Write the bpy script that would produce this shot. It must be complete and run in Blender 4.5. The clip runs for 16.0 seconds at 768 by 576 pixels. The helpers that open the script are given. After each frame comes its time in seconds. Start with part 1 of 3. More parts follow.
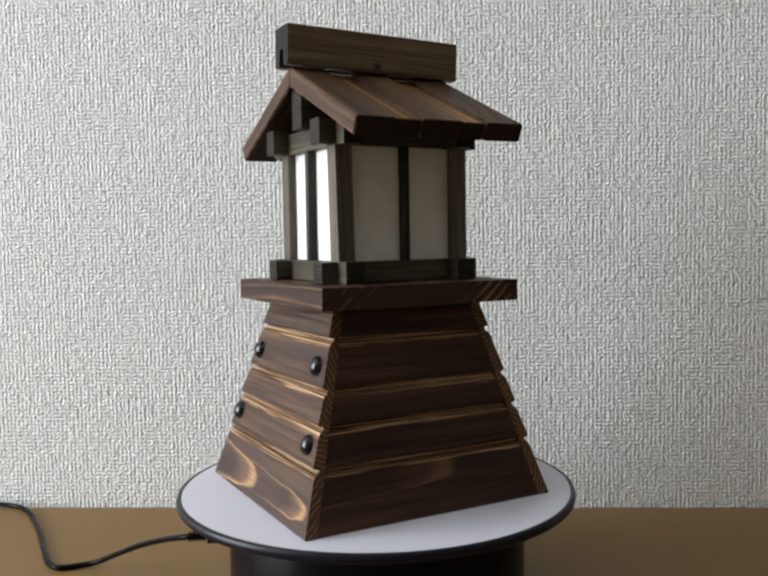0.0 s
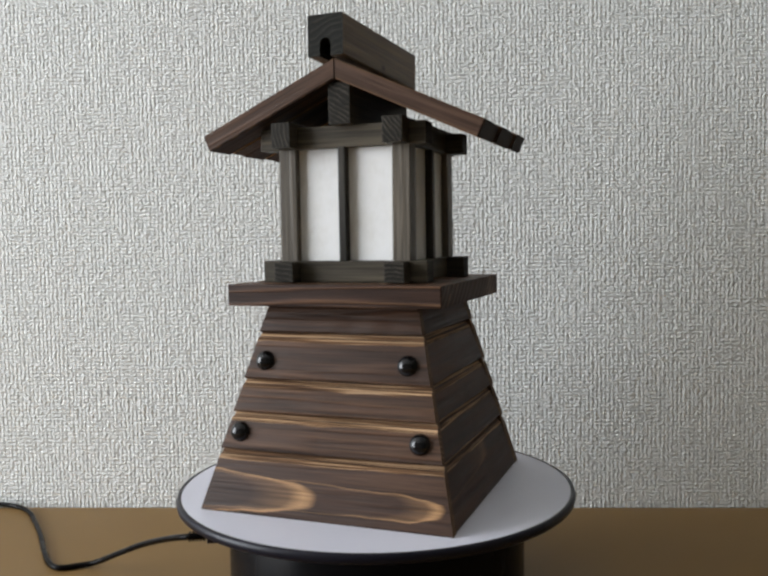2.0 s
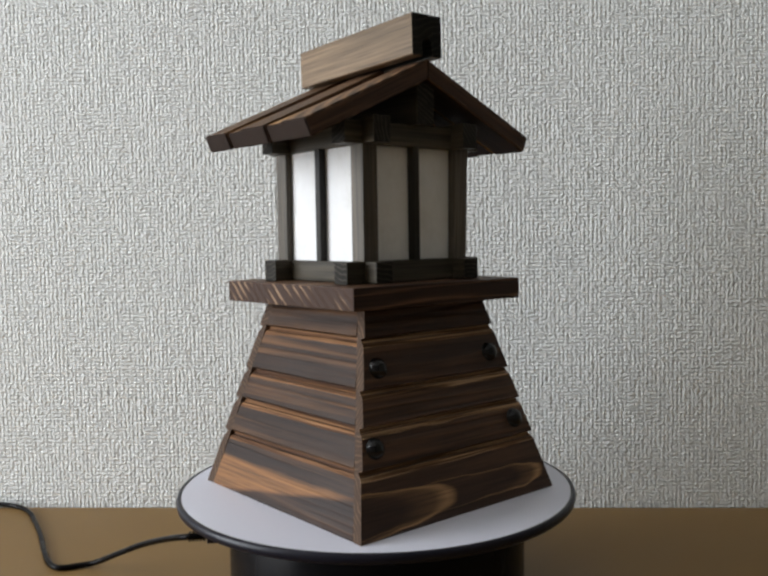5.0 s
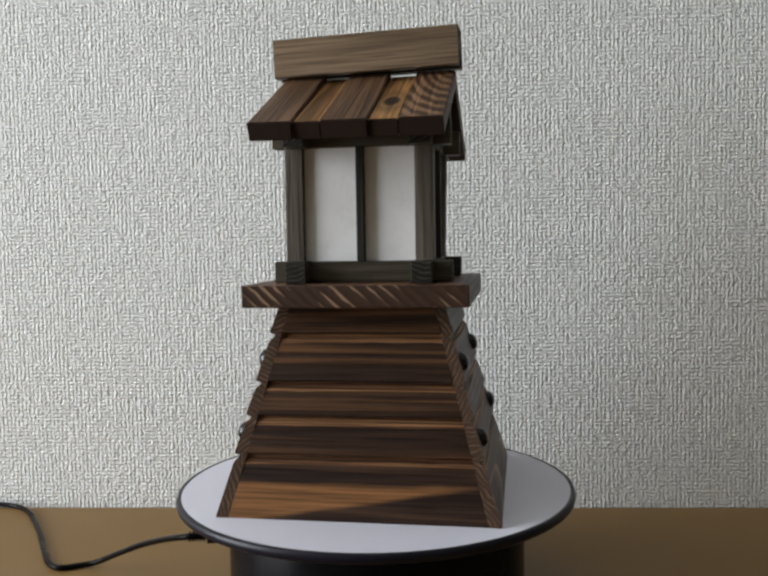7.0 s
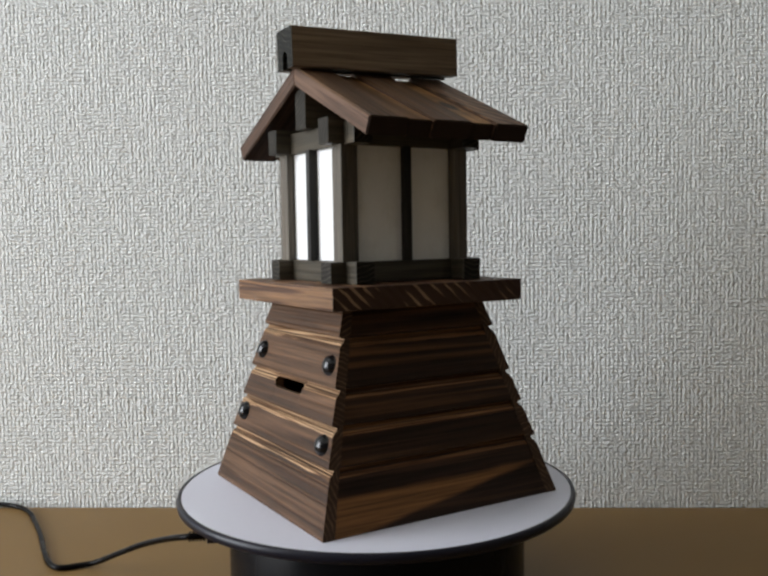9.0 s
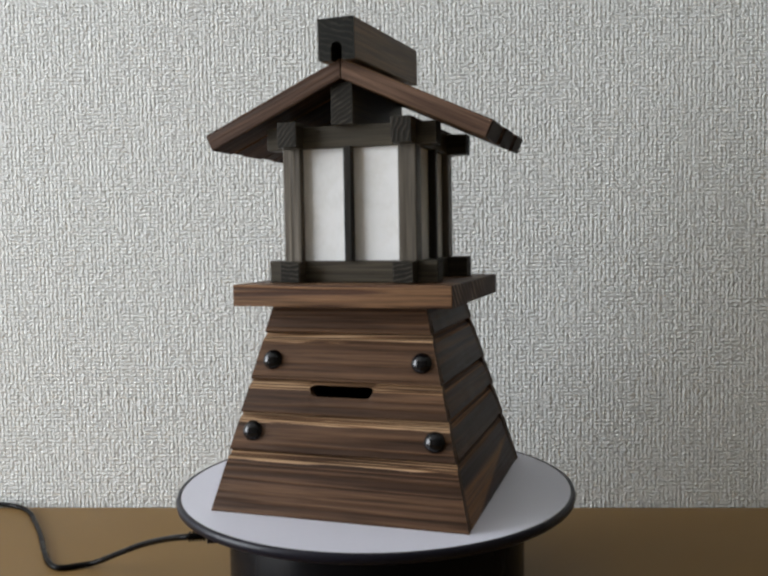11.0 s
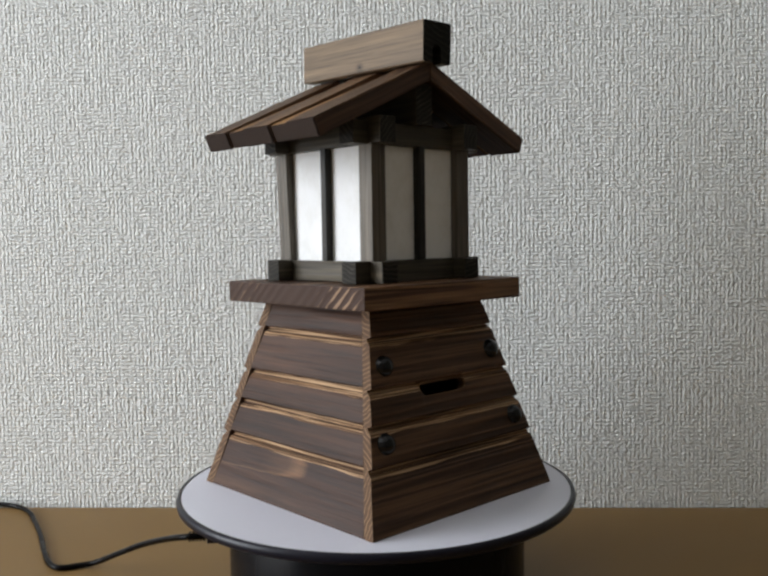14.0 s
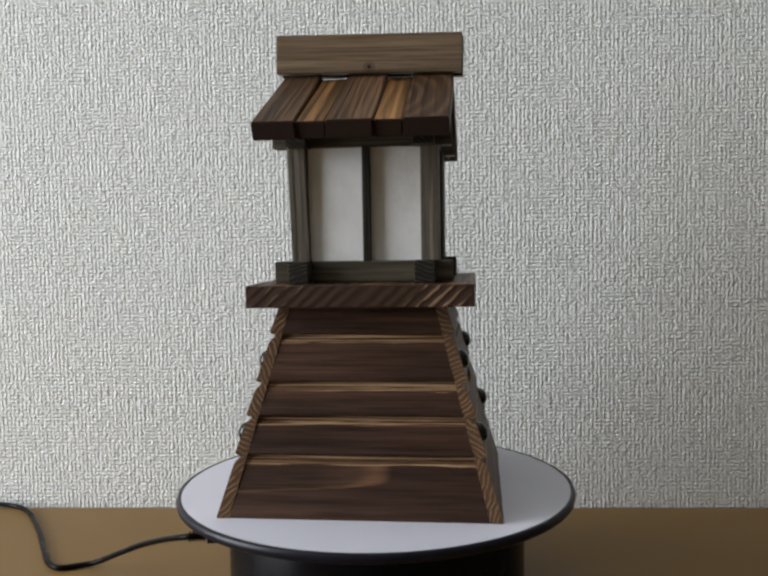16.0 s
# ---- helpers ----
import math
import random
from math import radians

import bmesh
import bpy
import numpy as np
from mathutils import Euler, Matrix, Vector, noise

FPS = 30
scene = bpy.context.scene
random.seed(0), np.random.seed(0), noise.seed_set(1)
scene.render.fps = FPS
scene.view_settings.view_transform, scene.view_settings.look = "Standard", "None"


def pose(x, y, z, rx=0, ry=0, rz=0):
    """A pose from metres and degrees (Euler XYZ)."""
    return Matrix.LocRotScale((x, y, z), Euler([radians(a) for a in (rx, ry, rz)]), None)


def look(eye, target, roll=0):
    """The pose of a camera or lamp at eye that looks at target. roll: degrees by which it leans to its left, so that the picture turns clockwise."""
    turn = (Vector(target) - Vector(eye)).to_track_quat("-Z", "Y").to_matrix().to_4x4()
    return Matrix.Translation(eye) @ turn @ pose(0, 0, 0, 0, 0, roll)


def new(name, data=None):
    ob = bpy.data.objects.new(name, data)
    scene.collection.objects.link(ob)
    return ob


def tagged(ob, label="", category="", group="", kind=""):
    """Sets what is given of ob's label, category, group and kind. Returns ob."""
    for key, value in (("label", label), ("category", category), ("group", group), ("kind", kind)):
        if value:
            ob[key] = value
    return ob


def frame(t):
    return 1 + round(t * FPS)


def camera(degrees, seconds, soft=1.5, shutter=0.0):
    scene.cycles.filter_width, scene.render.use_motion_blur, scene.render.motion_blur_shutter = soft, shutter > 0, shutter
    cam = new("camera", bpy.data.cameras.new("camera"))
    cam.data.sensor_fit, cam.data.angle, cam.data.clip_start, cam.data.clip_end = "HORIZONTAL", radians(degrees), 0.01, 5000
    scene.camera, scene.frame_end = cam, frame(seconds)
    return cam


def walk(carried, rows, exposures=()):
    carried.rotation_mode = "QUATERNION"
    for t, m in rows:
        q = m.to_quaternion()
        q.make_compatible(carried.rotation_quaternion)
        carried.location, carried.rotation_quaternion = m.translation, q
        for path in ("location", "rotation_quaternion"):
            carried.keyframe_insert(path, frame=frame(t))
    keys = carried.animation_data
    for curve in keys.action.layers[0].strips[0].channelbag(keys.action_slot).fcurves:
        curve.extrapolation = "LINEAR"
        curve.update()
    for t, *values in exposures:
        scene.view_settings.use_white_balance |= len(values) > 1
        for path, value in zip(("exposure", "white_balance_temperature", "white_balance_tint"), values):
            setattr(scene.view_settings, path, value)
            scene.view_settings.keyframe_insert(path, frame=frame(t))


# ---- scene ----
SPEED, START = 20.32, -62.23          # degrees a second, degrees at the start

# ---- camera ----
cam = camera(48.54, 16.0, soft=2.7)
EYE = Vector((0.0, -0.5369, 0.1585))
yaw, dip = radians(0.737), radians(3.602)
AIM = EYE + Vector((math.sin(yaw) * math.cos(dip), math.cos(yaw) * math.cos(dip), -math.sin(dip)))
walk(cam, [(0.0, look(EYE, AIM, -0.914)), (16.0, look(EYE, AIM, -0.914))],
     [(0.0, 0.21), (1.0, 0.16), (2.0, 0.08), (3.5, 0.04), (8.0, 0.02), (16.0, 0.01)])

# ---- light ----
ROOM = pose(0, 0.183, 0, 0, 0, -3.63)   # the wall's frame: x along the wall, -y into the room
TABLE_Z = -0.075
FLOOR_Z, CEIL_Z = -0.775, 1.75
LEFT_X, RIGHT_X, FAR_Y = -2.4, 1.7, -2.4
WIN = (-1.60, -0.12, -0.17, 1.50)        # the window's opening in the left wall: y0, y1, z0, z1

world = bpy.data.worlds.new("sky")
scene.world = world
world.use_nodes = True
sky = world.node_tree.nodes.new("ShaderNodeTexSky")
sky.sky_type, sky.sun_disc = "NISHITA", False
sky.sun_elevation, sky.sun_rotation = radians(35), radians(60)
world.node_tree.links.new(sky.outputs[0], world.node_tree.nodes["Background"].inputs[0])
world.node_tree.nodes["Background"].inputs[1].default_value = 0.06

lamp = bpy.data.lights.new("window_light", "AREA")
lamp.shape, lamp.size, lamp.size_y = "RECTANGLE", WIN[1] - WIN[0], WIN[3] - WIN[2]
lamp.energy, lamp.color = 95.0, (0.95, 0.99, 1.045)
lamp_ob = new("window_light", lamp)
lamp_ob.matrix_world = ROOM @ look((LEFT_X - 0.03, (WIN[0] + WIN[1]) / 2, (WIN[2] + WIN[3]) / 2),
                                   (5.0, (WIN[0] + WIN[1]) / 2, (WIN[2] + WIN[3]) / 2))


# ---- materials ----
class Nodes:
    """Short spellings for a node material."""

    def __init__(self, name):
        self.mat = bpy.data.materials.new(name)
        self.mat.use_nodes = True
        self.tree = self.mat.node_tree
        self.bsdf = self.tree.nodes["Principled BSDF"]

    def put(self, socket, value):
        if isinstance(value, bpy.types.NodeSocket):
            self.tree.links.new(value, socket)
        elif value is not None:
            socket.default_value = value

    def math(self, op, a, b=0.0, c=None):
        n = self.tree.nodes.new("ShaderNodeMath")
        n.operation = op
        self.put(n.inputs[0], a), self.put(n.inputs[1], b)
        if c is not None:
            self.put(n.inputs[2], c)
        return n.outputs[0]

    def coords(self, scale, spread=0.0, turn=0.0):
        tc = self.tree.nodes.new("ShaderNodeTexCoord")
        mp = self.tree.nodes.new("ShaderNodeMapping")
        self.tree.links.new(tc.outputs["Object"], mp.inputs["Vector"])
        mp.inputs["Scale"].default_value = scale
        if spread:
            info = self.tree.nodes.new("ShaderNodeObjectInfo")
            vm = self.tree.nodes.new("ShaderNodeVectorMath")
            vm.operation = "SCALE"
            vm.inputs[0].default_value = (spread, spread * 1.7, spread * 2.3)
            self.tree.links.new(info.outputs["Random"], vm.inputs["Scale"])
            self.tree.links.new(vm.outputs[0], mp.inputs["Location"])
            if turn:
                vr = self.tree.nodes.new("ShaderNodeVectorMath")
                vr.operation = "SCALE"
                vr.inputs[0].default_value = (turn, 0.0, 0.0)
                self.tree.links.new(info.outputs["Random"], vr.inputs["Scale"])
                self.tree.links.new(vr.outputs[0], mp.inputs["Rotation"])
        return mp.outputs[0]

    def radius(self, x, v, axis, flat):
        """Distance in the face from (x, v); axis 1: the face lies in x and y, 2: in x and z."""
        tc = self.tree.nodes.new("ShaderNodeTexCoord")
        sep = self.tree.nodes.new("ShaderNodeSeparateXYZ")
        self.tree.links.new(tc.outputs["Object"], sep.inputs[0])
        dx = self.math("MULTIPLY", self.math("SUBTRACT", sep.outputs[0], x), flat)
        dv = self.math("SUBTRACT", sep.outputs[min(axis, 2)], v)
        flat_sq = self.math("ADD", self.math("MULTIPLY", dx, dx), self.math("MULTIPLY", dv, dv))
        if axis == 3:                  # on the side of the piece with y below zero only
            dy = self.math("ADD", sep.outputs[1], 0.011)
            flat_sq = self.math("ADD", flat_sq, self.math("MULTIPLY", dy, dy))
        return self.math("SQRT", flat_sq)

    def noise(self, vec, scale=1.0, detail=2.0, rough=0.5, distort=0.0):
        n = self.tree.nodes.new("ShaderNodeTexNoise")
        n.inputs["Scale"].default_value, n.inputs["Detail"].default_value = scale, detail
        n.inputs["Roughness"].default_value, n.inputs["Distortion"].default_value = rough, distort
        self.put(n.inputs["Vector"], vec)
        return n.outputs[0]

    def wave(self, vec, axis, scale, distort, detail, dscale):
        n = self.tree.nodes.new("ShaderNodeTexWave")
        n.bands_direction = axis
        n.inputs["Scale"].default_value, n.inputs["Distortion"].default_value = scale, distort
        n.inputs["Detail"].default_value, n.inputs["Detail Scale"].default_value = detail, dscale
        self.put(n.inputs["Vector"], vec)
        return n.outputs["Fac"]

    def ramp(self, fac, stops):
        n = self.tree.nodes.new("ShaderNodeValToRGB")
        els = n.color_ramp.elements
        while len(els) < len(stops):
            els.new(0.5)
        for e, (p, c) in zip(els, stops):
            e.position, e.color = p, (*c, 1) if len(c) == 3 else c
        self.put(n.inputs[0], fac)
        return n.outputs[0]

    def mix(self, fac, a, b, mode="MIX"):
        n = self.tree.nodes.new("ShaderNodeMix")
        n.data_type, n.blend_type = "RGBA", mode
        self.put(n.inputs[0], fac)
        for s, v in ((n.inputs[6], a), (n.inputs[7], b)):
            self.put(s, (*v, 1) if isinstance(v, tuple) and len(v) == 3 else v)
        return n.outputs[2]

    def bump(self, height, distance, strength=1.0):
        n = self.tree.nodes.new("ShaderNodeBump")
        n.inputs["Distance"].default_value, n.inputs["Strength"].default_value = distance, strength
        self.put(n.inputs["Height"], height)
        self.put(self.bsdf.inputs["Normal"], n.outputs[0])

    def out(self, color, rough, metal=0.0, spec=0.5):
        self.put(self.bsdf.inputs["Base Color"], (*color, 1) if isinstance(color, tuple) and len(color) == 3 else color)
        self.put(self.bsdf.inputs["Roughness"], rough)
        self.bsdf.inputs["Metallic"].default_value = metal
        self.bsdf.inputs["Specular IOR Level"].default_value = spec
        return self.mat


def wood(name, dark, mid, light, ring=26.0, bands=0.35, rough=0.5, relief=0.0005, across=120.0, along=4.5, flames=(), pale=(0.42, 0.25, 0.12), fine=650.0, knots=(), swirl=None, gloss=0.12):
    """Charred and brushed cedar: the grain runs along the piece's own x. flames: arched pale figures, each with its
    tip x and z, the arch's steepness, its length and the side (1 or -1) to which it points."""
    n = Nodes(name)
    broad = n.noise(n.coords((along, across * 0.3, across * 0.3), 40.0), 1.0, 1.5, 0.5, 0.1)
    grain = n.noise(n.coords((along, across, across), 60.0), 1.0, 2.0, 0.5, 0.15)
    rings = n.math("MULTIPLY_ADD", n.math("SINE", n.math("MULTIPLY", grain, ring)), 0.5, 0.5)
    fibre = n.noise(n.coords((18.0, fine, fine), 90.0), 1.0, 3.0, 0.6)
    tone = n.math("ADD", n.math("MULTIPLY", rings, bands), n.math("MULTIPLY", broad, 1.0 - bands))
    if swirl:                          # growth rings round a point of the face: x, y, spacing, flattening
        ring_at = n.radius(swirl[0], swirl[1], 1, swirl[3])
        turns = n.math("ADD", n.math("MULTIPLY", ring_at, 6.283 / swirl[2]), n.math("MULTIPLY", grain, 3.5))
        tone = n.math("MULTIPLY_ADD", n.math("SINE", turns), 0.24, tone)
    base = n.ramp(tone, [(0.22, dark), (0.5, mid), (0.72, light)])
    if flames:
        tc = n.tree.nodes.new("ShaderNodeTexCoord")
        sep = n.tree.nodes.new("ShaderNodeSeparateXYZ")
        n.tree.links.new(tc.outputs["Object"], sep.inputs[0])
        warp = n.noise(n.coords((32, 32, 55)), 1.0, 1.5)
        for tip, mid_z, steep, length, way in flames:
            if not way:                # a wedge under a level line, its lower side rising by length per metre
                z = n.math("MULTIPLY_ADD", warp, 0.004, sep.outputs[2])
                low = n.math("SUBTRACT", z, n.math("MULTIPLY", n.math("SUBTRACT", sep.outputs[0], tip), length))
                low = n.ramp(n.math("MULTIPLY", low, 200.0), [(0.35, (0, 0, 0)), (0.85, (1, 1, 1))])
                top = n.ramp(n.math("MULTIPLY", n.math("SUBTRACT", mid_z + 0.002, z), 200.0), [(0.0, (0, 0, 0)), (0.7, (1, 1, 1))])
                base = n.mix(n.math("MULTIPLY", n.math("MULTIPLY", low, top), 0.85), base, pale)
                continue
            dz = n.math("SUBTRACT", n.math("MULTIPLY_ADD", warp, 0.006, sep.outputs[2]), mid_z + 0.003)
            p = n.math("MULTIPLY", n.math("SUBTRACT", tip, sep.outputs[0]), way)
            dz = n.math("MULTIPLY", dz, dz)
            p = n.math("SUBTRACT", p, n.math("MULTIPLY", n.math("MULTIPLY", dz, dz), steep))
            p = n.math("DIVIDE", n.math("MULTIPLY_ADD", grain, 0.006, p), length)
            fac = n.ramp(p, [(0.0, (0, 0, 0)), (0.08, (0.75, 0.75, 0.75)), (0.15, (1, 1, 1)), (0.32, (0.28, 0.28, 0.28)), (0.75, (0, 0, 0))])
            base = n.mix(fac, base, pale)
    for x, v, size, axis in knots:
        base = n.mix(n.ramp(n.math("DIVIDE", n.radius(x, v, axis, 0.5 if axis == 1 else 0.8), size * 3.0),
                            [(0.25, (1, 1, 1)), (0.42, (0.25, 0.25, 0.25)), (0.6, (0.5, 0.5, 0.5)), (1.0, (0, 0, 0))]), base, (0.02, 0.011, 0.007))
    streak = n.ramp(fibre, [(0.32, (0.35, 0.35, 0.35)), (0.52, (0.95, 0.95, 0.95)), (0.7, (1.35, 1.35, 1.35))])
    color = n.mix(0.75, base, streak, "MULTIPLY")
    height = n.math("ADD", n.math("MULTIPLY", rings, 0.6), n.math("MULTIPLY", fibre, 0.5))
    n.bump(height, relief, 0.8)
    return n.out(color, n.math("MULTIPLY_ADD", fibre, 0.25, rough - 0.14), 0.0, gloss)


def end_grain(name, dark, light, scale=210.0, relief=0.00016):
    n = Nodes(name)
    w = n.wave(n.coords((1.0, 1.0, 1.0), 0.3, 6.3), "Z", scale, 7.0, 3.0, 0.8)
    f = n.math("ADD", n.math("MULTIPLY", n.noise(n.coords((900, 900, 900)), 1.0, 2.0), 0.5),
               n.math("MULTIPLY_ADD", n.noise(n.coords((150, 150, 150), 3.0), 1.0, 3.0), 1.6, -0.45))
    n.bump(w, relief, 0.6)
    return n.out(n.mix(f, n.ramp(w, [(0.6, dark), (1.0, light)]), dark), 0.65, 0.0, 0.14)


def wallpaper():
    """Vinyl paper embossed like a coarse weave: soft upright cords crossed by rows, uneven from patch to patch."""
    n = Nodes("woven_relief_wallpaper")
    p = n.coords((1, 1, 1))
    up = n.wave(p, "X", 90.0, 4.2, 2.0, 2.6)
    over = n.wave(p, "Z", 98.0, 4.6, 2.0, 2.6)
    patch = n.noise(n.coords((45, 1, 34)), 1.0, 2.0)
    broad = n.noise(n.coords((5, 1, 5)), 1.0, 2.0)
    strand = n.noise(n.coords((350, 1, 285)), 1.0, 1.5, 0.5, 0.3)
    weft = n.noise(n.coords((270, 1, 340)), 1.0, 1.5, 0.5, 0.3)
    h = n.math("MULTIPLY", up, n.math("MULTIPLY_ADD", patch, 0.68, -0.02))
    h = n.math("ADD", h, n.math("MULTIPLY", over, n.math("MULTIPLY_ADD", patch, -0.5, 0.68)))
    h = n.math("ADD", h, n.math("MULTIPLY", strand, 0.85))
    h = n.math("ADD", h, n.math("MULTIPLY", weft, 0.70))
    h = n.math("ADD", h, n.math("MULTIPLY", n.noise(n.coords((150, 1, 120)), 1.0, 1.5, 0.5, 0.3), 1.0))
    n.bump(h, 0.00128, 0.85)
    tint = n.mix(broad, (0.740, 0.764, 0.746), (0.782, 0.785, 0.768))
    return n.out(n.mix(n.math("MULTIPLY", h, 0.15), tint, (0.84, 0.845, 0.82)), 0.7, 0, 0.25)


def paper():
    """Thin cloudy paper that lets part of the light through."""
    n = Nodes("white_paper")
    cloud = n.noise(n.coords((60, 60, 60), 9.0), 1.0, 3.0, 0.6)
    fleck = n.noise(n.coords((500, 500, 240), 9.0), 1.0, 3.0, 0.6)
    tone = n.math("ADD", n.math("MULTIPLY", cloud, 0.7), n.math("MULTIPLY", fleck, 0.3))
    color = n.ramp(tone, [(0.3, (0.77, 0.765, 0.745)), (0.5, (0.845, 0.845, 0.84)), (0.7, (0.875, 0.875, 0.88))])
    n.bump(tone, 0.0008, 0.5)
    mat = n.out(color, 0.8, 0.0, 0.2)
    thin = n.tree.nodes.new("ShaderNodeBsdfTranslucent")
    n.put(thin.inputs[0], n.mix(1.0, color, (1.0, 0.90, 0.70), "MULTIPLY"))
    blend = n.tree.nodes.new("ShaderNodeMixShader")
    blend.inputs[0].default_value = 0.11
    n.put(blend.inputs[1], n.bsdf.outputs[0])
    n.put(blend.inputs[2], thin.outputs[0])
    n.put(n.tree.nodes["Material Output"].inputs["Surface"], blend.outputs[0])
    return mat


def plain(name, color, rough, metal=0.0, grain=600.0, amount=0.12, relief=0.00005, spec=0.5):
    n = Nodes(name)
    f = n.noise(n.coords((grain, grain, grain)), 1.0, 3.0)
    g = n.noise(n.coords((grain / 30,) * 3), 1.0, 2.0)
    k = n.math("MULTIPLY_ADD", n.math("ADD", f, g), amount, 1.0 - amount)
    col = n.mix(1.0, color, n.ramp(k, [(0.0, (0.0, 0.0, 0.0)), (1.0, (1.0, 1.0, 1.0))]), "MULTIPLY")
    n.bump(f, relief, 0.6)
    return n.out(col, n.math("MULTIPLY_ADD", g, 0.15, rough - 0.07), metal, spec)


TOWER = wood("charred_cedar_board", (0.032, 0.0145, 0.008), (0.061, 0.0295, 0.016), (0.105, 0.052, 0.027), relief=0.0008, ring=30.0, bands=0.26, across=95.0, along=3.2, rough=0.46, gloss=0.3)
TOWER_ARCH = wood("charred_cedar_arched_figure", (0.032, 0.0160, 0.010), (0.054, 0.0275, 0.017), (0.085, 0.044, 0.025), 22.0, 0.2, 0.46, gloss=0.3,
                  flames=((-0.008, 0.0120, 3.2e6, 0.056, 1), (0.067, 0.0125, 1.6e7, 0.034, 1)), pale=(0.40, 0.225, 0.105))
TOWER_WEDGE = wood("charred_cedar_wedge_figure", (0.018, 0.009, 0.006), (0.032, 0.017, 0.011), (0.070, 0.035, 0.017), 26.0, 0.25, along=2.2, gloss=0.16,
                   flames=((-0.047, 0.0215, 0.0, 0.165, 0),), pale=(0.23, 0.105, 0.038))
TOWER_FINE = wood("charred_cedar_fine_lines", (0.038, 0.018, 0.009), (0.078, 0.040, 0.021), (0.112, 0.059, 0.031), 46.0, 0.42, 0.48, 0.0010, 80.0, 1.3, gloss=0.17)
TOWER_SOFT = wood("charred_cedar_soft_figure", (0.031, 0.0155, 0.010), (0.051, 0.0255, 0.016), (0.083, 0.042, 0.026), 26.0, 0.24, 0.52, 0.0012, 55.0, 2.6, gloss=0.16)
TOWER_BLOTCH = wood("charred_cedar_blotched_figure", (0.030, 0.0150, 0.010), (0.047, 0.0240, 0.016), (0.071, 0.037, 0.023), 20.0, 0.2, 0.52, 0.0012, 45.0, 2.6, gloss=0.16,
                    flames=((0.014, 0.0255, 6.0e6, 0.060, 1),), pale=(0.15, 0.078, 0.040))
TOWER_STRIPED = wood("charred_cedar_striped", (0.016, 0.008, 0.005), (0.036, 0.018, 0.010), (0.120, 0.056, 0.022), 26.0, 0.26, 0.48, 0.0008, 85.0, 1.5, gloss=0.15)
EDGE = wood("sanded_cedar_edge", (0.060, 0.029, 0.014), (0.225, 0.126, 0.064), (0.44, 0.285, 0.165), 40.0, 0.5, 0.6, 0.0006, 260.0, 3.0)
EDGE_DARK = wood("scorched_cedar_edge", (0.034, 0.015, 0.008), (0.100, 0.045, 0.020), (0.22, 0.110, 0.050), 30.0, 0.4, 0.6, 0.0006, 200.0, 2.0)
SLAB = wood("platform_cedar", (0.028, 0.013, 0.008), (0.080, 0.038, 0.021), (0.210, 0.112, 0.056), 28.0, 0.4, gloss=0.22)
FRAME = wood("stained_square_timber", (0.034, 0.029, 0.020), (0.064, 0.053, 0.037), (0.115, 0.094, 0.066), 20.0, 0.18, gloss=0.18, across=70.0)
MULLION = wood("dark_thin_timber", (0.016, 0.015, 0.013), (0.030, 0.027, 0.022), (0.055, 0.048, 0.038), 20.0, 0.18, gloss=0.16, across=70.0)
POST = wood("greyed_square_timber", (0.070, 0.060, 0.047), (0.120, 0.102, 0.080), (0.185, 0.158, 0.124), 20.0, 0.16, gloss=0.2, across=90.0)
ROOF = wood("roof_cedar", (0.044, 0.023, 0.012), (0.098, 0.053, 0.028), (0.175, 0.098, 0.052), 24.0, 0.2, gloss=0.12, across=150.0)
ROOF_SIDE = wood("plain_roof_cedar_side", (0.056, 0.032, 0.022), (0.096, 0.056, 0.038), (0.145, 0.087, 0.059), 24.0, 0.2, gloss=0.12)
# darker copy of the roof cedar: the shade under the eaves, put into the colour
ROOF_UNDER_SHADE = wood("shaded_roof_underside", (0.022, 0.012, 0.008), (0.046, 0.026, 0.018), (0.082, 0.046, 0.030), 24.0, 0.2, 0.62, gloss=0.04)
ROOF_TAN = wood("tan_roof_cedar", (0.050, 0.023, 0.009), (0.20, 0.098, 0.034), (0.34, 0.175, 0.062), 18.0, 0.35)
ROOF_BROWN = wood("brown_roof_cedar", (0.050, 0.025, 0.011), (0.205, 0.102, 0.036), (0.37, 0.190, 0.068), 20.0, 0.4, gloss=0.14)
ROOF_SWIRL = wood("roof_cedar_swirl", (0.040, 0.020, 0.011), (0.095, 0.050, 0.026), (0.22, 0.125, 0.068), 20.0, 0.25, swirl=(-0.012, 0.013, 0.0046, 0.36), gloss=0.13)
ROOF_CURL = wood("roof_cedar_curl", (0.045, 0.023, 0.012), (0.080, 0.042, 0.022), (0.13, 0.070, 0.036), 20.0, 0.2, swirl=(0.050, -0.020, 0.0080, 0.5), gloss=0.13)
ROOF_KNOT = wood("tan_roof_cedar_knot", (0.055, 0.026, 0.010), (0.21, 0.105, 0.038), (0.36, 0.19, 0.07), 18.0, 0.35, knots=((0.058, 0.0, 0.0046, 1),))
RIDGE = wood("ridge_timber", (0.110, 0.076, 0.045), (0.158, 0.109, 0.066), (0.220, 0.152, 0.094), 20.0, 0.22, knots=((0.001, 0.0045, 0.0012, 3),), gloss=0.18, across=70.0, along=2.5)
END = end_grain("stained_end_grain", (0.014, 0.012, 0.009), (0.090, 0.078, 0.060), 120.0)
RIDGE_END = end_grain("dark_ridge_end_grain", (0.008, 0.008, 0.006), (0.040, 0.036, 0.028), 90.0)
PAPER = paper()
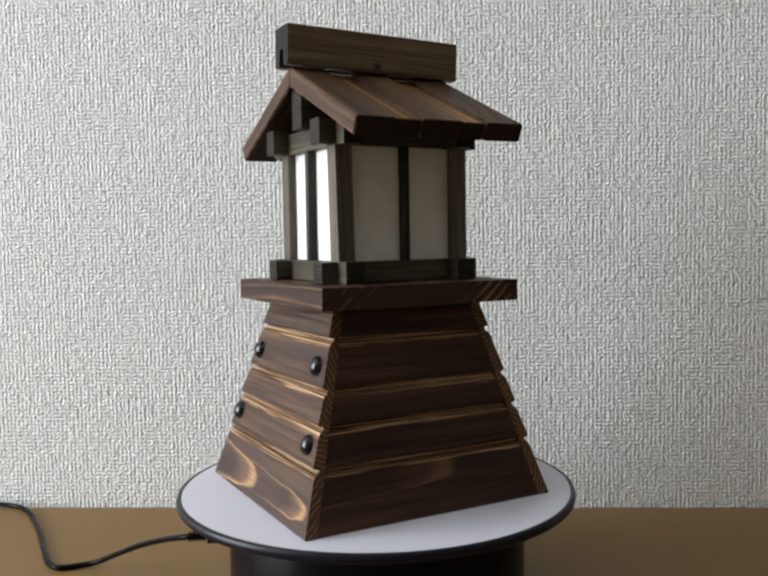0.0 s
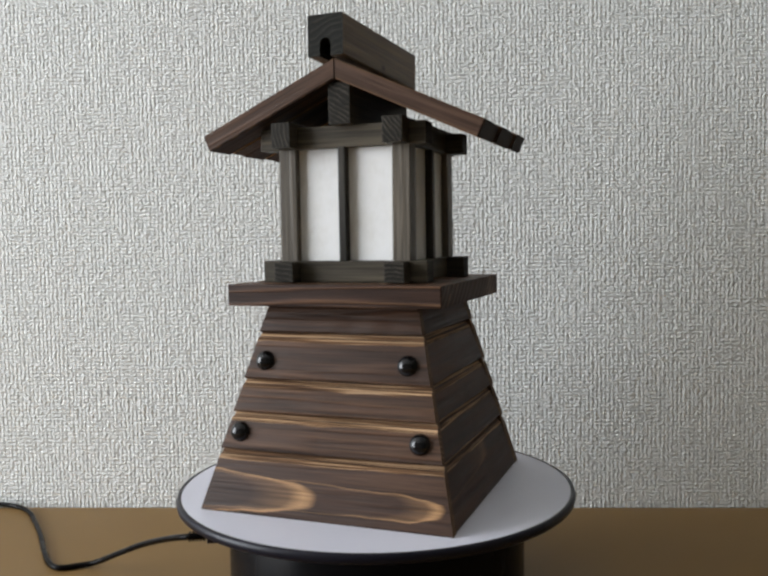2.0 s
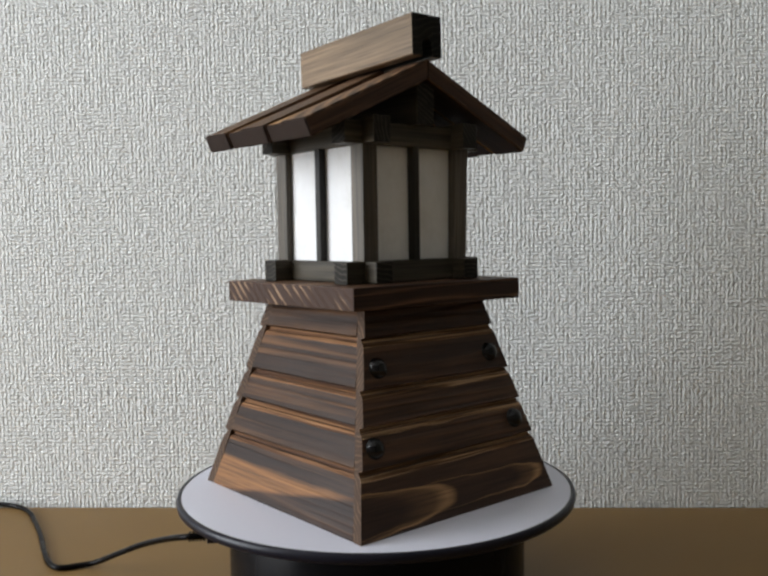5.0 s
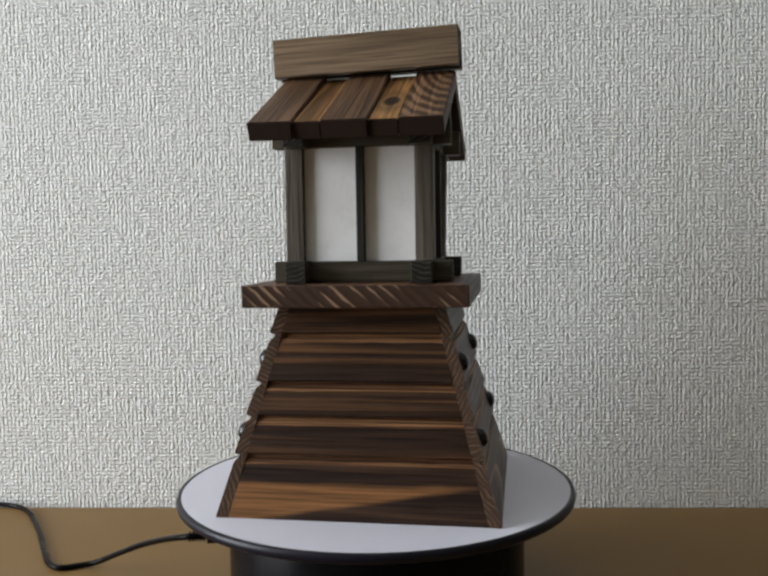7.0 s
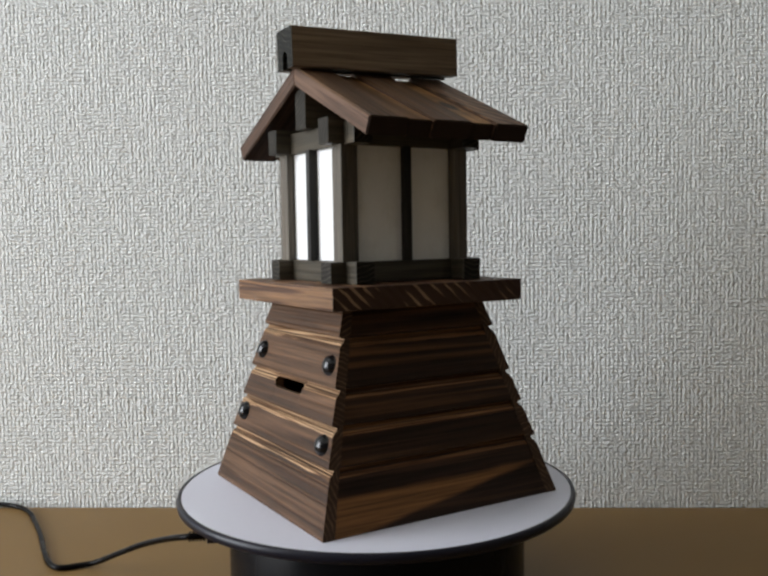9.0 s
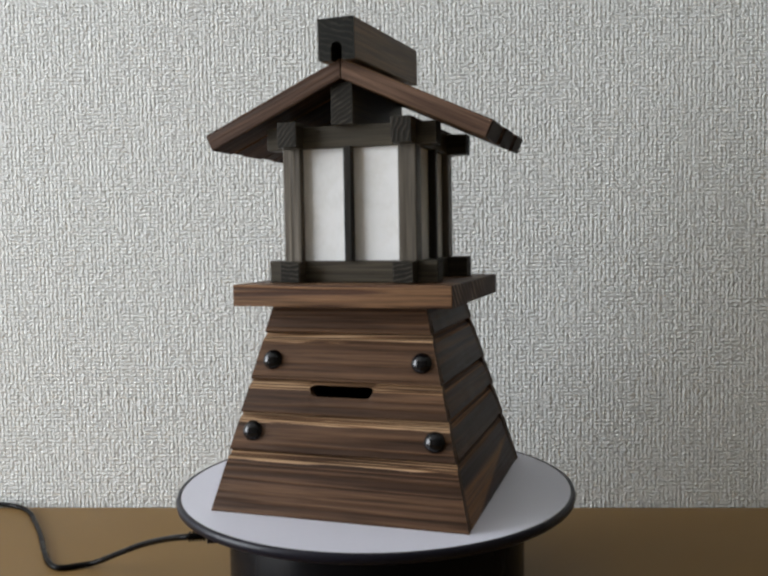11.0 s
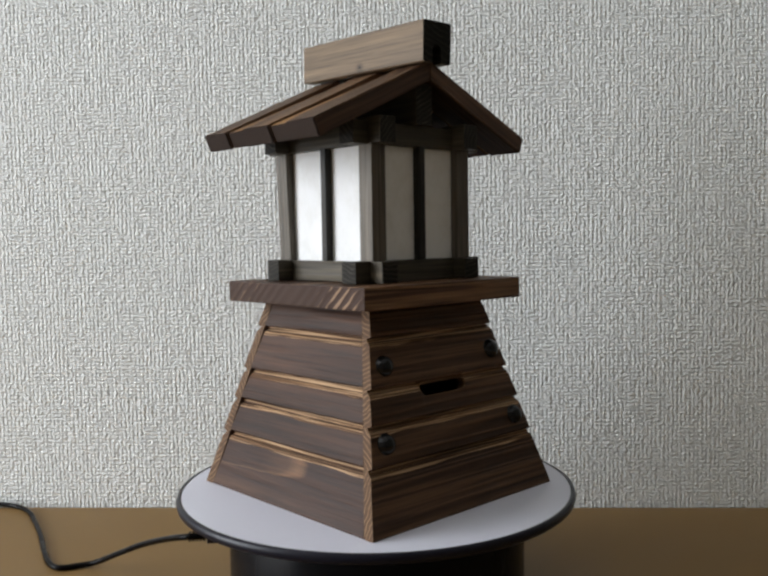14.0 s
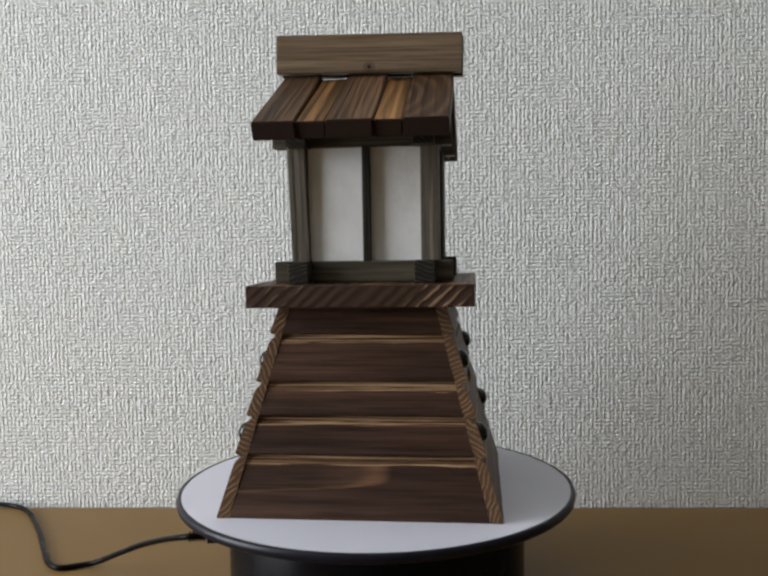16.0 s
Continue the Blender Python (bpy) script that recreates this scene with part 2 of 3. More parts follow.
BLACK_GLOSS = plain("black_lacquer", (0.004, 0.004, 0.005), 0.07, 0, 420.0, 0.1, 0.0003, 0.38)
BLACK_PLASTIC = plain("black_plastic", (0.007, 0.007, 0.013), 0.34, 0, 900.0, 0.15, 0.00004, 0.22)
RUBBER = plain("black_cable_rubber", (0.0035, 0.003, 0.003), 0.26, 0, 700.0, 0.15, 0.00002, 0.06)
BASE_BLACK = plain("glossy_black_shell", (0.005, 0.005, 0.006), 0.25, 0, 700.0, 0.15, 0.00002, 0.08)
WHITE_DISC = plain("white_platter_film", (0.66, 0.66, 0.74), 0.45, 0, 200.0, 0.04, 0.00001)
DESK = plain("tan_desk_laminate", (0.205, 0.120, 0.040), 0.5, 0, 260.0, 0.10, 0.00004, 0.3)
WALLPAPER = wallpaper()
PAINT = plain("beige_room_paint", (0.158, 0.142, 0.114), 0.8, 0, 80.0, 0.05, 0.0002, 0.2)
CEILING = plain("white_ceiling_paint", (0.84, 0.83, 0.79), 0.8, 0, 80.0, 0.04, 0.0002, 0.2)
FLOOR_MAT = wood("brown_floor_wood", (0.06, 0.035, 0.02), (0.09, 0.055, 0.03), (0.12, 0.075, 0.04), 14.0, 0.4, 0.45, 0.0001, 40.0, 2.0)


# ---- mesh helpers ----
def link_mesh(name, bm, mats, m=Matrix(), parent=None, smooth=False):
    me = bpy.data.meshes.new(name)
    bmesh.ops.recalc_face_normals(bm, faces=bm.faces)
    bm.to_mesh(me)
    bm.free()
    for mat in mats if isinstance(mats, (list, tuple)) else [mats]:
        me.materials.append(mat)
    if smooth:
        me.polygons.foreach_set("use_smooth", [True] * len(me.polygons))
    ob = new(name, me)
    if parent:
        ob.parent = parent
    ob.matrix_local = m
    return ob


def part(name, bm, mats, parent, m=Matrix(), label="", smooth=False):
    ob = link_mesh(name, bm, mats, m, parent, smooth)
    if label:
        ob["label"] = label
    return ob


def box(x0, x1, y0, y1, z0, z1, bevel=0.0, bm=None):
    bm = bm or bmesh.new()
    v = [bm.verts.new((x, y, z)) for x in (x0, x1) for y in (y0, y1) for z in (z0, z1)]
    faces = [bm.faces.new([v[i] for i in f]) for f in
             ((0, 1, 3, 2), (4, 6, 7, 5), (0, 4, 5, 1), (2, 3, 7, 6), (0, 2, 6, 4), (1, 5, 7, 3))]
    if bevel:
        edges = {e for f in faces for e in f.edges}
        bmesh.ops.bevel(bm, geom=list(edges), offset=bevel, segments=2, affect="EDGES", profile=0.6)
    return bm


def end_slot(bm, axis=0):
    """Faces across the grain take the second material."""
    for f in bm.faces:
        f.normal_update()
        if abs(f.normal[axis]) > 0.9:
            f.material_index = 1
    return bm


def loft(sections, slots=None, caps=0):
    """A skin over closed sections with equal counts of points; slots gives each side strip its material."""
    bm = bmesh.new()
    rows = [[bm.verts.new(p) for p in s] for s in sections]
    k = len(rows[0])
    for a, b in zip(rows, rows[1:]):
        for i in range(k):
            f = bm.faces.new((a[i], a[(i + 1) % k], b[(i + 1) % k], b[i]))
            if slots:
                f.material_index = slots[i]
    for r, slot in zip((rows[0], rows[-1]), caps if isinstance(caps, tuple) else (caps, caps)):
        f = bm.faces.new(r)
        f.material_index = slot
    return bm


def lathe(profile, steps=48):
    """Round body about z from (radius, z) points, both ends on the axis."""
    bm = bmesh.new()
    rings = []
    for r, z in profile:
        if r < 1e-9:
            rings.append([bm.verts.new((0, 0, z))])
        else:
            rings.append([bm.verts.new((r * math.cos(2 * math.pi * i / steps), r * math.sin(2 * math.pi * i / steps), z))
                          for i in range(steps)])
    for a, b in zip(rings, rings[1:]):
        for i in range(steps):
            j = (i + 1) % steps
            if len(a) == 1:
                bm.faces.new((a[0], b[i], b[j]))
            elif len(b) == 1:
                bm.faces.new((a[i], b[0], a[j]))
            else:
                bm.faces.new((a[i], b[i], b[j], a[j]))
    return bm


# ---- the room ----
def setting(name, bm, mat, label, category):
    ob = link_mesh(name, bm, mat, ROOM)
    return tagged(ob, label, category, "", "structure")


T = 0.1
setting("wall_north", box(LEFT_X - T, RIGHT_X + T, 0, T, FLOOR_Z, CEIL_Z), WALLPAPER,
        "off-white wall with woven relief vinyl wallpaper", "wall")
setting("wall_east", box(RIGHT_X, RIGHT_X + T, FAR_Y, -0.001, FLOOR_Z, CEIL_Z), PAINT, "plain beige painted room wall", "wall")
setting("wall_south", box(LEFT_X - T, RIGHT_X + T, FAR_Y - T, FAR_Y - 0.001, FLOOR_Z, CEIL_Z), PAINT, "plain beige painted room wall", "wall")
west = box(LEFT_X - T, LEFT_X, FAR_Y, WIN[0], FLOOR_Z, CEIL_Z)
box(LEFT_X - T, LEFT_X, WIN[1], -0.001, FLOOR_Z, CEIL_Z, 0, west)
box(LEFT_X - T, LEFT_X, WIN[0], WIN[1], FLOOR_Z, WIN[2], 0, west)
box(LEFT_X - T, LEFT_X, WIN[0], WIN[1], WIN[3], CEIL_Z, 0, west)
setting("wall_west", west, PAINT, "plain beige wall with a window opening", "wall")
setting("floor", box(LEFT_X - T, RIGHT_X + T, FAR_Y - T, T, FLOOR_Z - T, FLOOR_Z - 0.001), FLOOR_MAT, "brown wooden room floor", "floor")
setting("ceiling", box(LEFT_X - T, RIGHT_X + T, FAR_Y - T, T, CEIL_Z + 0.001, CEIL_Z + T), CEILING, "plain off-white ceiling", "ceiling")


def desk():
    root = tagged(new("desk"), "tan brown wood-veneer desk standing against the wall", "desk")
    root.matrix_world = ROOM @ pose(0, 0, FLOOR_Z)
    h = TABLE_Z - FLOOR_Z
    part("desktop", box(-0.75, 0.75, -0.78, -0.002, h - 0.028, h, 0.002), DESK, root)
    for x in (-0.71, 0.67):
        for y in (-0.74, -0.06):
            part("leg", box(x, x + 0.04, y, y + 0.04, 0.0, h - 0.029, 0.002), DESK, root)
    return root


desk()


# ---- the turntable ----
def turntable():
    root = tagged(new("turntable"), "black electric display turntable with a white round platter", "turntable")
    root.location = (0, 0, TABLE_Z)
    up = -TABLE_Z
    part("base", lathe([(0, 0), (0.0905, 0), (0.0925, 0.002), (0.0933, 0.006), (0.0933, up - 0.014), (0.092, up - 0.011),
                        (0.060, up - 0.010), (0, up - 0.010)], 96), BASE_BLACK, root, Matrix(), "glossy black round base", True)
    for a in range(3):
        part("foot", lathe([(0, 0), (0.006, 0), (0.006, 0.003), (0, 0.003)], 20), RUBBER, root,
             pose(0.075 * math.cos(a * 2.094), 0.075 * math.sin(a * 2.094), -0.0001))
    platter = new("platter")
    platter.parent = root
    platter["label"] = "round rotating platter with a black rim"
    part("rim", lathe([(0, -0.0062), (0.120, -0.0062), (0.1228, -0.0056), (0.1243, -0.0045), (0.1248, -0.0022), (0.1243, -0.0002),
                       (0.1232, 0.0004), (0.1219, 0.0003), (0.1215, -0.001), (0, -0.001)], 128), BLACK_PLASTIC, platter, Matrix(), "black rounded rim", True)
    part("platter_top", lathe([(0, -0.0009), (0.1217, -0.0009), (0.1217, 0.0001), (0.1213, 0.0002), (0, 0.0002)], 128), WHITE_DISC,
         platter, Matrix(), "matt white platter surface")
    platter.matrix_local = pose(0, 0, up)
    return root, platter


table_ob, platter_ob = turntable()


def tube(points, radius, sides=12):
    """A round cord along a smooth line through the points."""
    pts = [Vector(p) for p in points]
    line = []
    for i in range(len(pts) - 1):
        a, b, c, d = pts[max(i - 1, 0)], pts[i], pts[i + 1], pts[min(i + 2, len(pts) - 1)]
        for k in range(6):
            t = k / 6
            line.append(0.5 * (2 * b + (c - a) * t + (2 * a - 5 * b + 4 * c - d) * t * t + (3 * b - a - 3 * c + d) * t ** 3))
    line.append(pts[-1])
    secs = []
    for i, p in enumerate(line):
        t = (line[min(i + 1, len(line) - 1)] - line[max(i - 1, 0)]).normalized()
        s = t.cross(Vector((0, 0, 1))).normalized()
        u = s.cross(t)
        secs.append([p + radius * (math.cos(2 * math.pi * j / sides) * s + math.sin(2 * math.pi * j / sides) * u) for j in range(sides)])
    return loft(secs)


# ---- the lantern ----
ZB = 0.0002                     # the platter's top
TOP = 0.1179
SEAMS = [ZB, 0.0346, 0.0558, 0.0748, 0.1018, TOP]
THICK = 0.0057


def face_frame(kind):
    """Pose, half-widths at the foot and at the top, for one leaning face of the base."""
    if kind == "front":
        return pose(0, -0.0806, 0, -15.0, 0, 0), (-0.0779, 0.0750), (-0.0472, 0.0465), 15.0
    if kind == "back":
        return pose(0, 0.0776, 0) @ pose(0, 0, 0, 0, 0, 180) @ pose(0, 0, 0, -14.5), (-0.0747, 0.0777), (-0.0465, 0.0472), 14.5
    e = THICK / math.cos(radians(14.5)) - 0.0003
    if kind == "left":
        return pose(-0.0763, 0, 0) @ pose(0, 0, 0, 0, 0, -90) @ pose(0, 0, 0, -14.4), (-0.0771 + e, 0.0801 - e), (-0.0470 + e, 0.0488 - e), 14.4
    return pose(0.0733, 0, 0) @ pose(0, 0, 0, 0, 0, 90) @ pose(0, 0, 0, -13.5), (-0.0801 + e, 0.0771 - e), (-0.0488 + e, 0.0470 - e), 13.5


def base_board(kind, i, root):
    m, foot, top, lean = face_frame(kind)
    k = math.cos(radians(lean))
    tan = math.tan(radians(lean))
    s0, s1 = SEAMS[i] / k, SEAMS[i + 1] / k
    last = i == 4
    ch = 0.0 if last else 0.0056
    proud = 0.0014

    def section(x_at, dip=0.0):
        """Outline from the foot outside, up, over and down inside; x_at gives x by height."""
        low = (lambda y: ZB / k + y * tan) if i == 0 else (lambda y: s0)
        top_s = s1 - dip
        pts = [(-proud + 0.0006, low(-proud)), (-proud, low(-proud) + 0.0008),
               (-0.0004, min(s1 - ch, top_s)), (0.0004, min(s1 - 0.55 * ch, top_s)), (0.0013 if ch else 0.0004, min(s1 - 0.45 * ch, top_s)),
               (0.0021 if ch else 0.0006, top_s), (THICK, top_s), (THICK, low(THICK))]
        return [Vector((x_at(s), y, s)) for y, s in pts]

    def edge(f):
        return lambda s: (foot[0] + (top[0] - foot[0]) * s * k / TOP) * (1 - f) + (foot[1] + (top[1] - foot[1]) * s * k / TOP) * f

    if kind == "back" and i == 2:      # the cord slot is cut into this board's upper edge
        secs = [section(edge(0.0))]
        for x, d in ((-0.0192, 0), (-0.0190, 0.0052), (-0.0184, 0.0070), (-0.0170, 0.0085), (-0.0150, 0.0091),
                     (0.0150, 0.0091), (0.0170, 0.0085), (0.0184, 0.0070), (0.0190, 0.0052), (0.0192, 0)):
            secs.append(section(lambda s, x=x: x, d))
        secs.append(section(edge(1.0)))
    else:
        secs = [section(edge(f)) for f in (0.0, 0.08, 0.2, 0.33, 0.45, 0.57, 0.7, 0.82, 0.93, 1.0)]
    slot_top = kind == "back" and i == 2
    rng = random.Random(kind + str(i))
    for sec in secs[1:-1]:             # hand-worked edges waver a little
        if kind == "back" and i == 2:
            break
        sec[2].z += rng.uniform(-0.0006, 0.0006)
        sec[3].z += rng.uniform(-0.0003, 0.0003)
        if i:
            sec[0].z += rng.uniform(-0.0003, 0.0003)
        sec[1].y += rng.uniform(-0.0002, 0.0002)
    bm = loft(secs, [0, 0, 1, 0, 1, 0, 0, 0], (3, 2) if kind == "back" else (2, 3))
    if slot_top:                       # the thin bridge over the slot
        rows = []
        for x, d in ((-0.0196, 0.0050), (-0.0189, 0.0042), (-0.0182, 0.0030), (-0.0168, 0.0022), (0.0168, 0.0022), (0.0182, 0.0030), (0.0189, 0.0042), (0.0196, 0.0050)):
            rows.append([bm.verts.new((x, y, z)) for y, z in ((0.0009, s1 - d), (0.0018, s1), (THICK, s1), (THICK, s1 - d))])
        for ra, rb in zip(rows, rows[1:]):
            for q in range(4):
                bm.faces.new((ra[q], ra[(q + 1) % 4], rb[(q + 1) % 4], rb[q])).material_index = 1 if q == 0 else 0
        for end_row in (rows[0], rows[-1]):
            bm.faces.new(end_row)
    face = {("front", 0): TOWER_ARCH, ("left", 0): TOWER_WEDGE, ("right", 0): TOWER_BLOTCH}.get((kind, i), {"left": TOWER_STRIPED, "back": TOWER_FINE, "right": TOWER_SOFT}.get(kind, TOWER))
    return part("board", bm, [face, EDGE_DARK if kind == "left" else EDGE, END_TAN, END_PALE], root, m)


END_ROOF = end_grain("roof_end_grain", (0.020, 0.011, 0.007), (0.036, 0.020, 0.013), 210.0, 0.00003)


def slab_end():
    """Sawn ends of the platform: slanting pale growth lines on brown."""
    n = Nodes("platform_end_grain")
    w = n.wave(n.coords((0.0, -1.0, 1.1)), "DIAGONAL", 74.0, 7.0, 3.0, 0.3)
    f = n.noise(n.coords((34, 34, 34)), 1.0, 2.0)
    lines = n.ramp(n.math("MULTIPLY", w, n.math("MULTIPLY_ADD", f, 1.9, -0.12)), [(0.80, (0.044, 0.023, 0.015)), (1.0, (0.24, 0.152, 0.093))])
    n.bump(w, 0.0004, 0.6)
    return n.out(lines, 0.6, 0.0, 0.15)


SLAB_END = slab_end()
END_PALE = end_grain("pale_end_grain", (0.085, 0.046, 0.025), (0.36, 0.225, 0.122), 120.0)
END_TAN = end_grain("tan_end_grain", (0.050, 0.029, 0.018), (0.19, 0.116, 0.067), 120.0)


def nail(root, m):
    prof = [(0.0060, -0.0002), (0.0060, 0.0006)]
    prof += [(0.0058 * math.cos(a), 0.0006 + 0.0042 * math.sin(a)) for a in [radians(d) for d in (0, 15, 30, 45, 60, 75)]]
    prof = [(0, -0.0002)] + prof + [(0, 0.0048)]
    return part("nail_head", lathe(prof, 28), BLACK_GLOSS, root, m, "glossy black domed nail head", True)


def timber(root, name, length, w, h, m, mats=None, bevel=0.0006, label=""):
    """Square timber along its own x, centred, with end grain on both ends."""
    bm = end_slot(box(-length / 2, length / 2, -w / 2, w / 2, -h / 2, h / 2, bevel))
    return part(name, bm, mats or [FRAME, END], root, m, label)


def lantern():
    root = tagged(new("lantern"), "dark charred-cedar lantern shaped like a small roofed watchtower", "lantern")
    for kind in ("front", "back", "left", "right"):
        for i in range(5):
            base_board(kind, i, root)
    for kind, marks in (("front", ((-0.0459, 0.0851), (0.0428, 0.0853), (-0.0576, 0.0445), (0.0530, 0.0445))),
                        ("back", ((-0.0439, 0.0858), (0.0466, 0.0863), (-0.0529, 0.0455), (0.0564, 0.0450)))):
        m, _, _, lean = face_frame(kind)
        for x, z in marks:
            nail(root, m @ pose(x, -0.0004, z / math.cos(radians(lean))) @ pose(0, 0, 0, 90))
    # platform
    part("platform", end_slot(box(-0.0655, 0.0655, -0.0645, 0.0645, -0.0063, 0.0063, 0.0007)), [SLAB, SLAB_END], root,
         pose(-0.0009, -0.0002, 0.1243), "thick square cedar platform")
    # lower and upper rails, lapped at the corners
    for z, name in ((0.1371, "lower_rail"), (0.2155, "upper_rail")):
        timber(root, name, 0.1040, 0.0120, 0.0128, pose(-0.0018, -0.0372, z))
        timber(root, name, 0.1040, 0.0120, 0.0128, pose(-0.0010, 0.0360, z, 0, 0, 180))
        up = 0.0026 if z > 0.2 else 0.0
        timber(root, name, 0.1050, 0.0120, 0.0122 + up, pose(-0.0352, -0.0008, z + up / 2, 0, 0, 90))
        timber(root, name, 0.1050, 0.0120, 0.0122 + up, pose(0.0338, -0.0008, z + up / 2, 0, 0, -90))
    # posts, mullions, panes
    for x in (-0.0362, 0.0345):
        for y in (-0.0378, 0.0388):
            lean = 1.0 if x > 0 and y < 0 else 0.0      # one post stands a little askew
            timber(root, "post", 0.0670, 0.0108, 0.0108,
                   pose(x + lean * 0.0006, y - lean * 0.0004, 0.1765, lean * 1.4, lean * 0.9) @ pose(0, 0, 0, 0, -90, 0), [POST, END])
    for x, y, r in ((-0.0013, -0.0392, 0), (-0.0003, 0.0402, 0), (-0.0377, -0.0004, 90), (0.0360, 0.0018, 90)):
        timber(root, "mullion", 0.0665, 0.0088, 0.0046, pose(x, y, 0.1765, 0, 0, r) @ pose(0, 0, 0, 0, -90, 0), [MULLION, END])
    for y, r in ((-0.0374, 0), (0.0384, 180)):
        for x0, x1 in ((-0.0318, -0.0016), (-0.0010, 0.0300)) if r == 0 else ((-0.0318, -0.0006), (0.0000, 0.0300)):
            part("pane", box(x0, x1, -0.0007, 0.0007, -0.0335, 0.0335), PAPER, root, pose(0, y, 0.1765), "white translucent paper pane")
    for x in (-0.0365, 0.0348):
        for y0, y1 in ((-0.0330, -0.0007), (-0.0001, 0.0340)) if x < 0 else ((-0.0330, 0.0015), (0.0021, 0.0340)):
            part("pane", box(-0.0007, 0.0007, y0, y1, -0.0335, 0.0335), PAPER, root, pose(x, 0, 0.1765), "white translucent paper pane")
    # ridge purlin and roof
    timber(root, "ridge_purlin", 0.0980, 0.0135, 0.0240, pose(0.0008, -0.0010, 0.2335, 0, 0, 90))
    slope = math.atan2(0.0392, 0.0866)
    spans = ((-0.0535, -0.0300), (-0.0298, -0.0137), (-0.0135, 0.0118), (0.0120, 0.0273), (0.0275, 0.0520))
    for side in (-1, 1):
        for k, (y0, y1) in enumerate(spans):
            narrow = k in (1, 3)
            d = (0.0025 if k == 1 else 0.0027) if narrow else 0.0
            th = 0.0080 if narrow else 0.0104
            length = 0.0953 - (0.0015 if narrow else 0.0)
            # local x runs down the slope, local z is the outward normal; the head is cut plumb
            t = math.tan(slope)
            tail = 0.0010 if narrow else 0.0
            outline = [(d * t + 0.0001, -d), (length, -tail), (length, -d - th), ((d + th) * t + 0.0001, -d - th)]
            bev = 0.0007
            w0, w1 = y0 - (y0 + y1) / 2, y1 - (y0 + y1) / 2
            # slot 3, the underside, carries the eaves' shade as a darker colour
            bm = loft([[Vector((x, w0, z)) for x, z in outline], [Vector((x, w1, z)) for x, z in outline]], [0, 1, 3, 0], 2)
            bmesh.ops.bevel(bm, geom=[e for e in bm.edges if all(v.co.x > 0.01 for v in e.verts) or
                                      abs(e.verts[0].co.x - e.verts[1].co.x) > 0.01], offset=bev, segments=2, affect="EDGES")
            for f in bm.faces:
                if f.calc_center_median().x > length - 0.0012:
                    f.material_index = 1
            apex = pose(-0.0003 + side * 0.0003, (y0 + y1) / 2, 0.2582)
            turn = Matrix.Rotation(slope, 4, "Y") if side == 1 else Matrix.Rotation(math.pi, 4, "Z") @ Matrix.Rotation(slope, 4, "Y")
            skin = (ROOF_TAN if side == -1 else ROOF_BROWN) if narrow else ROOF
            if side == -1 and k < 2:
                skin = (ROOF_SWIRL, ROOF_KNOT)[k]
            if side == 1 and k == 4:
                skin = ROOF_CURL
            part("roof_board", bm, [skin, END_ROOF, ROOF_SIDE, ROOF_UNDER_SHADE], root, apex @ turn,
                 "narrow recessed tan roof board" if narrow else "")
    # ridge beam with a groove along its underside
    w, h, g, low = 0.0110, 0.0245, 0.0034, 0.0011
    arc = [(g * math.cos(radians(a)), 0.0080 + g * math.sin(radians(a))) for a in range(0, 181, 30)]
    outline = [(-w, low + 0.0006), (-w + 0.0006, low), (-g, low)] + arc[::-1] + [(g, low), (w - 0.0006, low), (w, low + 0.0006),
                                                             (w, h - 0.0006), (w - 0.0006, h), (-w + 0.0006, h), (-w, h - 0.0006)]
    bm = loft([[Vector((x, y, z)) for y, z in outline] for x in (-0.0572, 0.0572)],
              [1 if 2 <= i <= 9 else 0 for i in range(len(outline))], 1)
    part("ridge_beam", bm, [RIDGE, RIDGE_END], root, pose(-0.0021, 0.0002, 0.2564, 0, 0, 0) @ pose(0, 0, 0, 0, 0, 88.1) @ pose(0, 0, 0, 0, 1.55, 0),
         "square grooved ridge beam resting on the roof")
    return root


lantern_ob = lantern()


def cord():
    root = tagged(new("usb_cable"), "thin black cable lying on the desk, plugged into the turntable", "cable")
    part("cord", tube([(-0.094, -0.0143, -0.0270)] + CABLE_POINTS, 0.0020), RUBBER, root, Matrix(), "", True)
    a, b = Vector(CABLE_POINTS[0]), Vector((-0.092, -0.014, -0.027))
    d = (b - a).normalized().to_track_quat("X", "Z").to_matrix().to_4x4()
    for j in range(5):
        part("strain_relief_ring", lathe([(0, 0), (0.0030, 0), (0.0032, 0.0007), (0.0030, 0.0014), (0, 0.0014)], 16), RUBBER, root,
             Matrix.Translation(a + (b - a).normalized() * (0.0022 * j)) @ d @ pose(0, 0, 0, 0, 90, 0))
    part("plug", box(0.011, (b - a).length, -0.0055, 0.0055, -0.0035, 0.0035, 0.0012), BLACK_PLASTIC, root, Matrix.Translation(a) @ d)
    return root


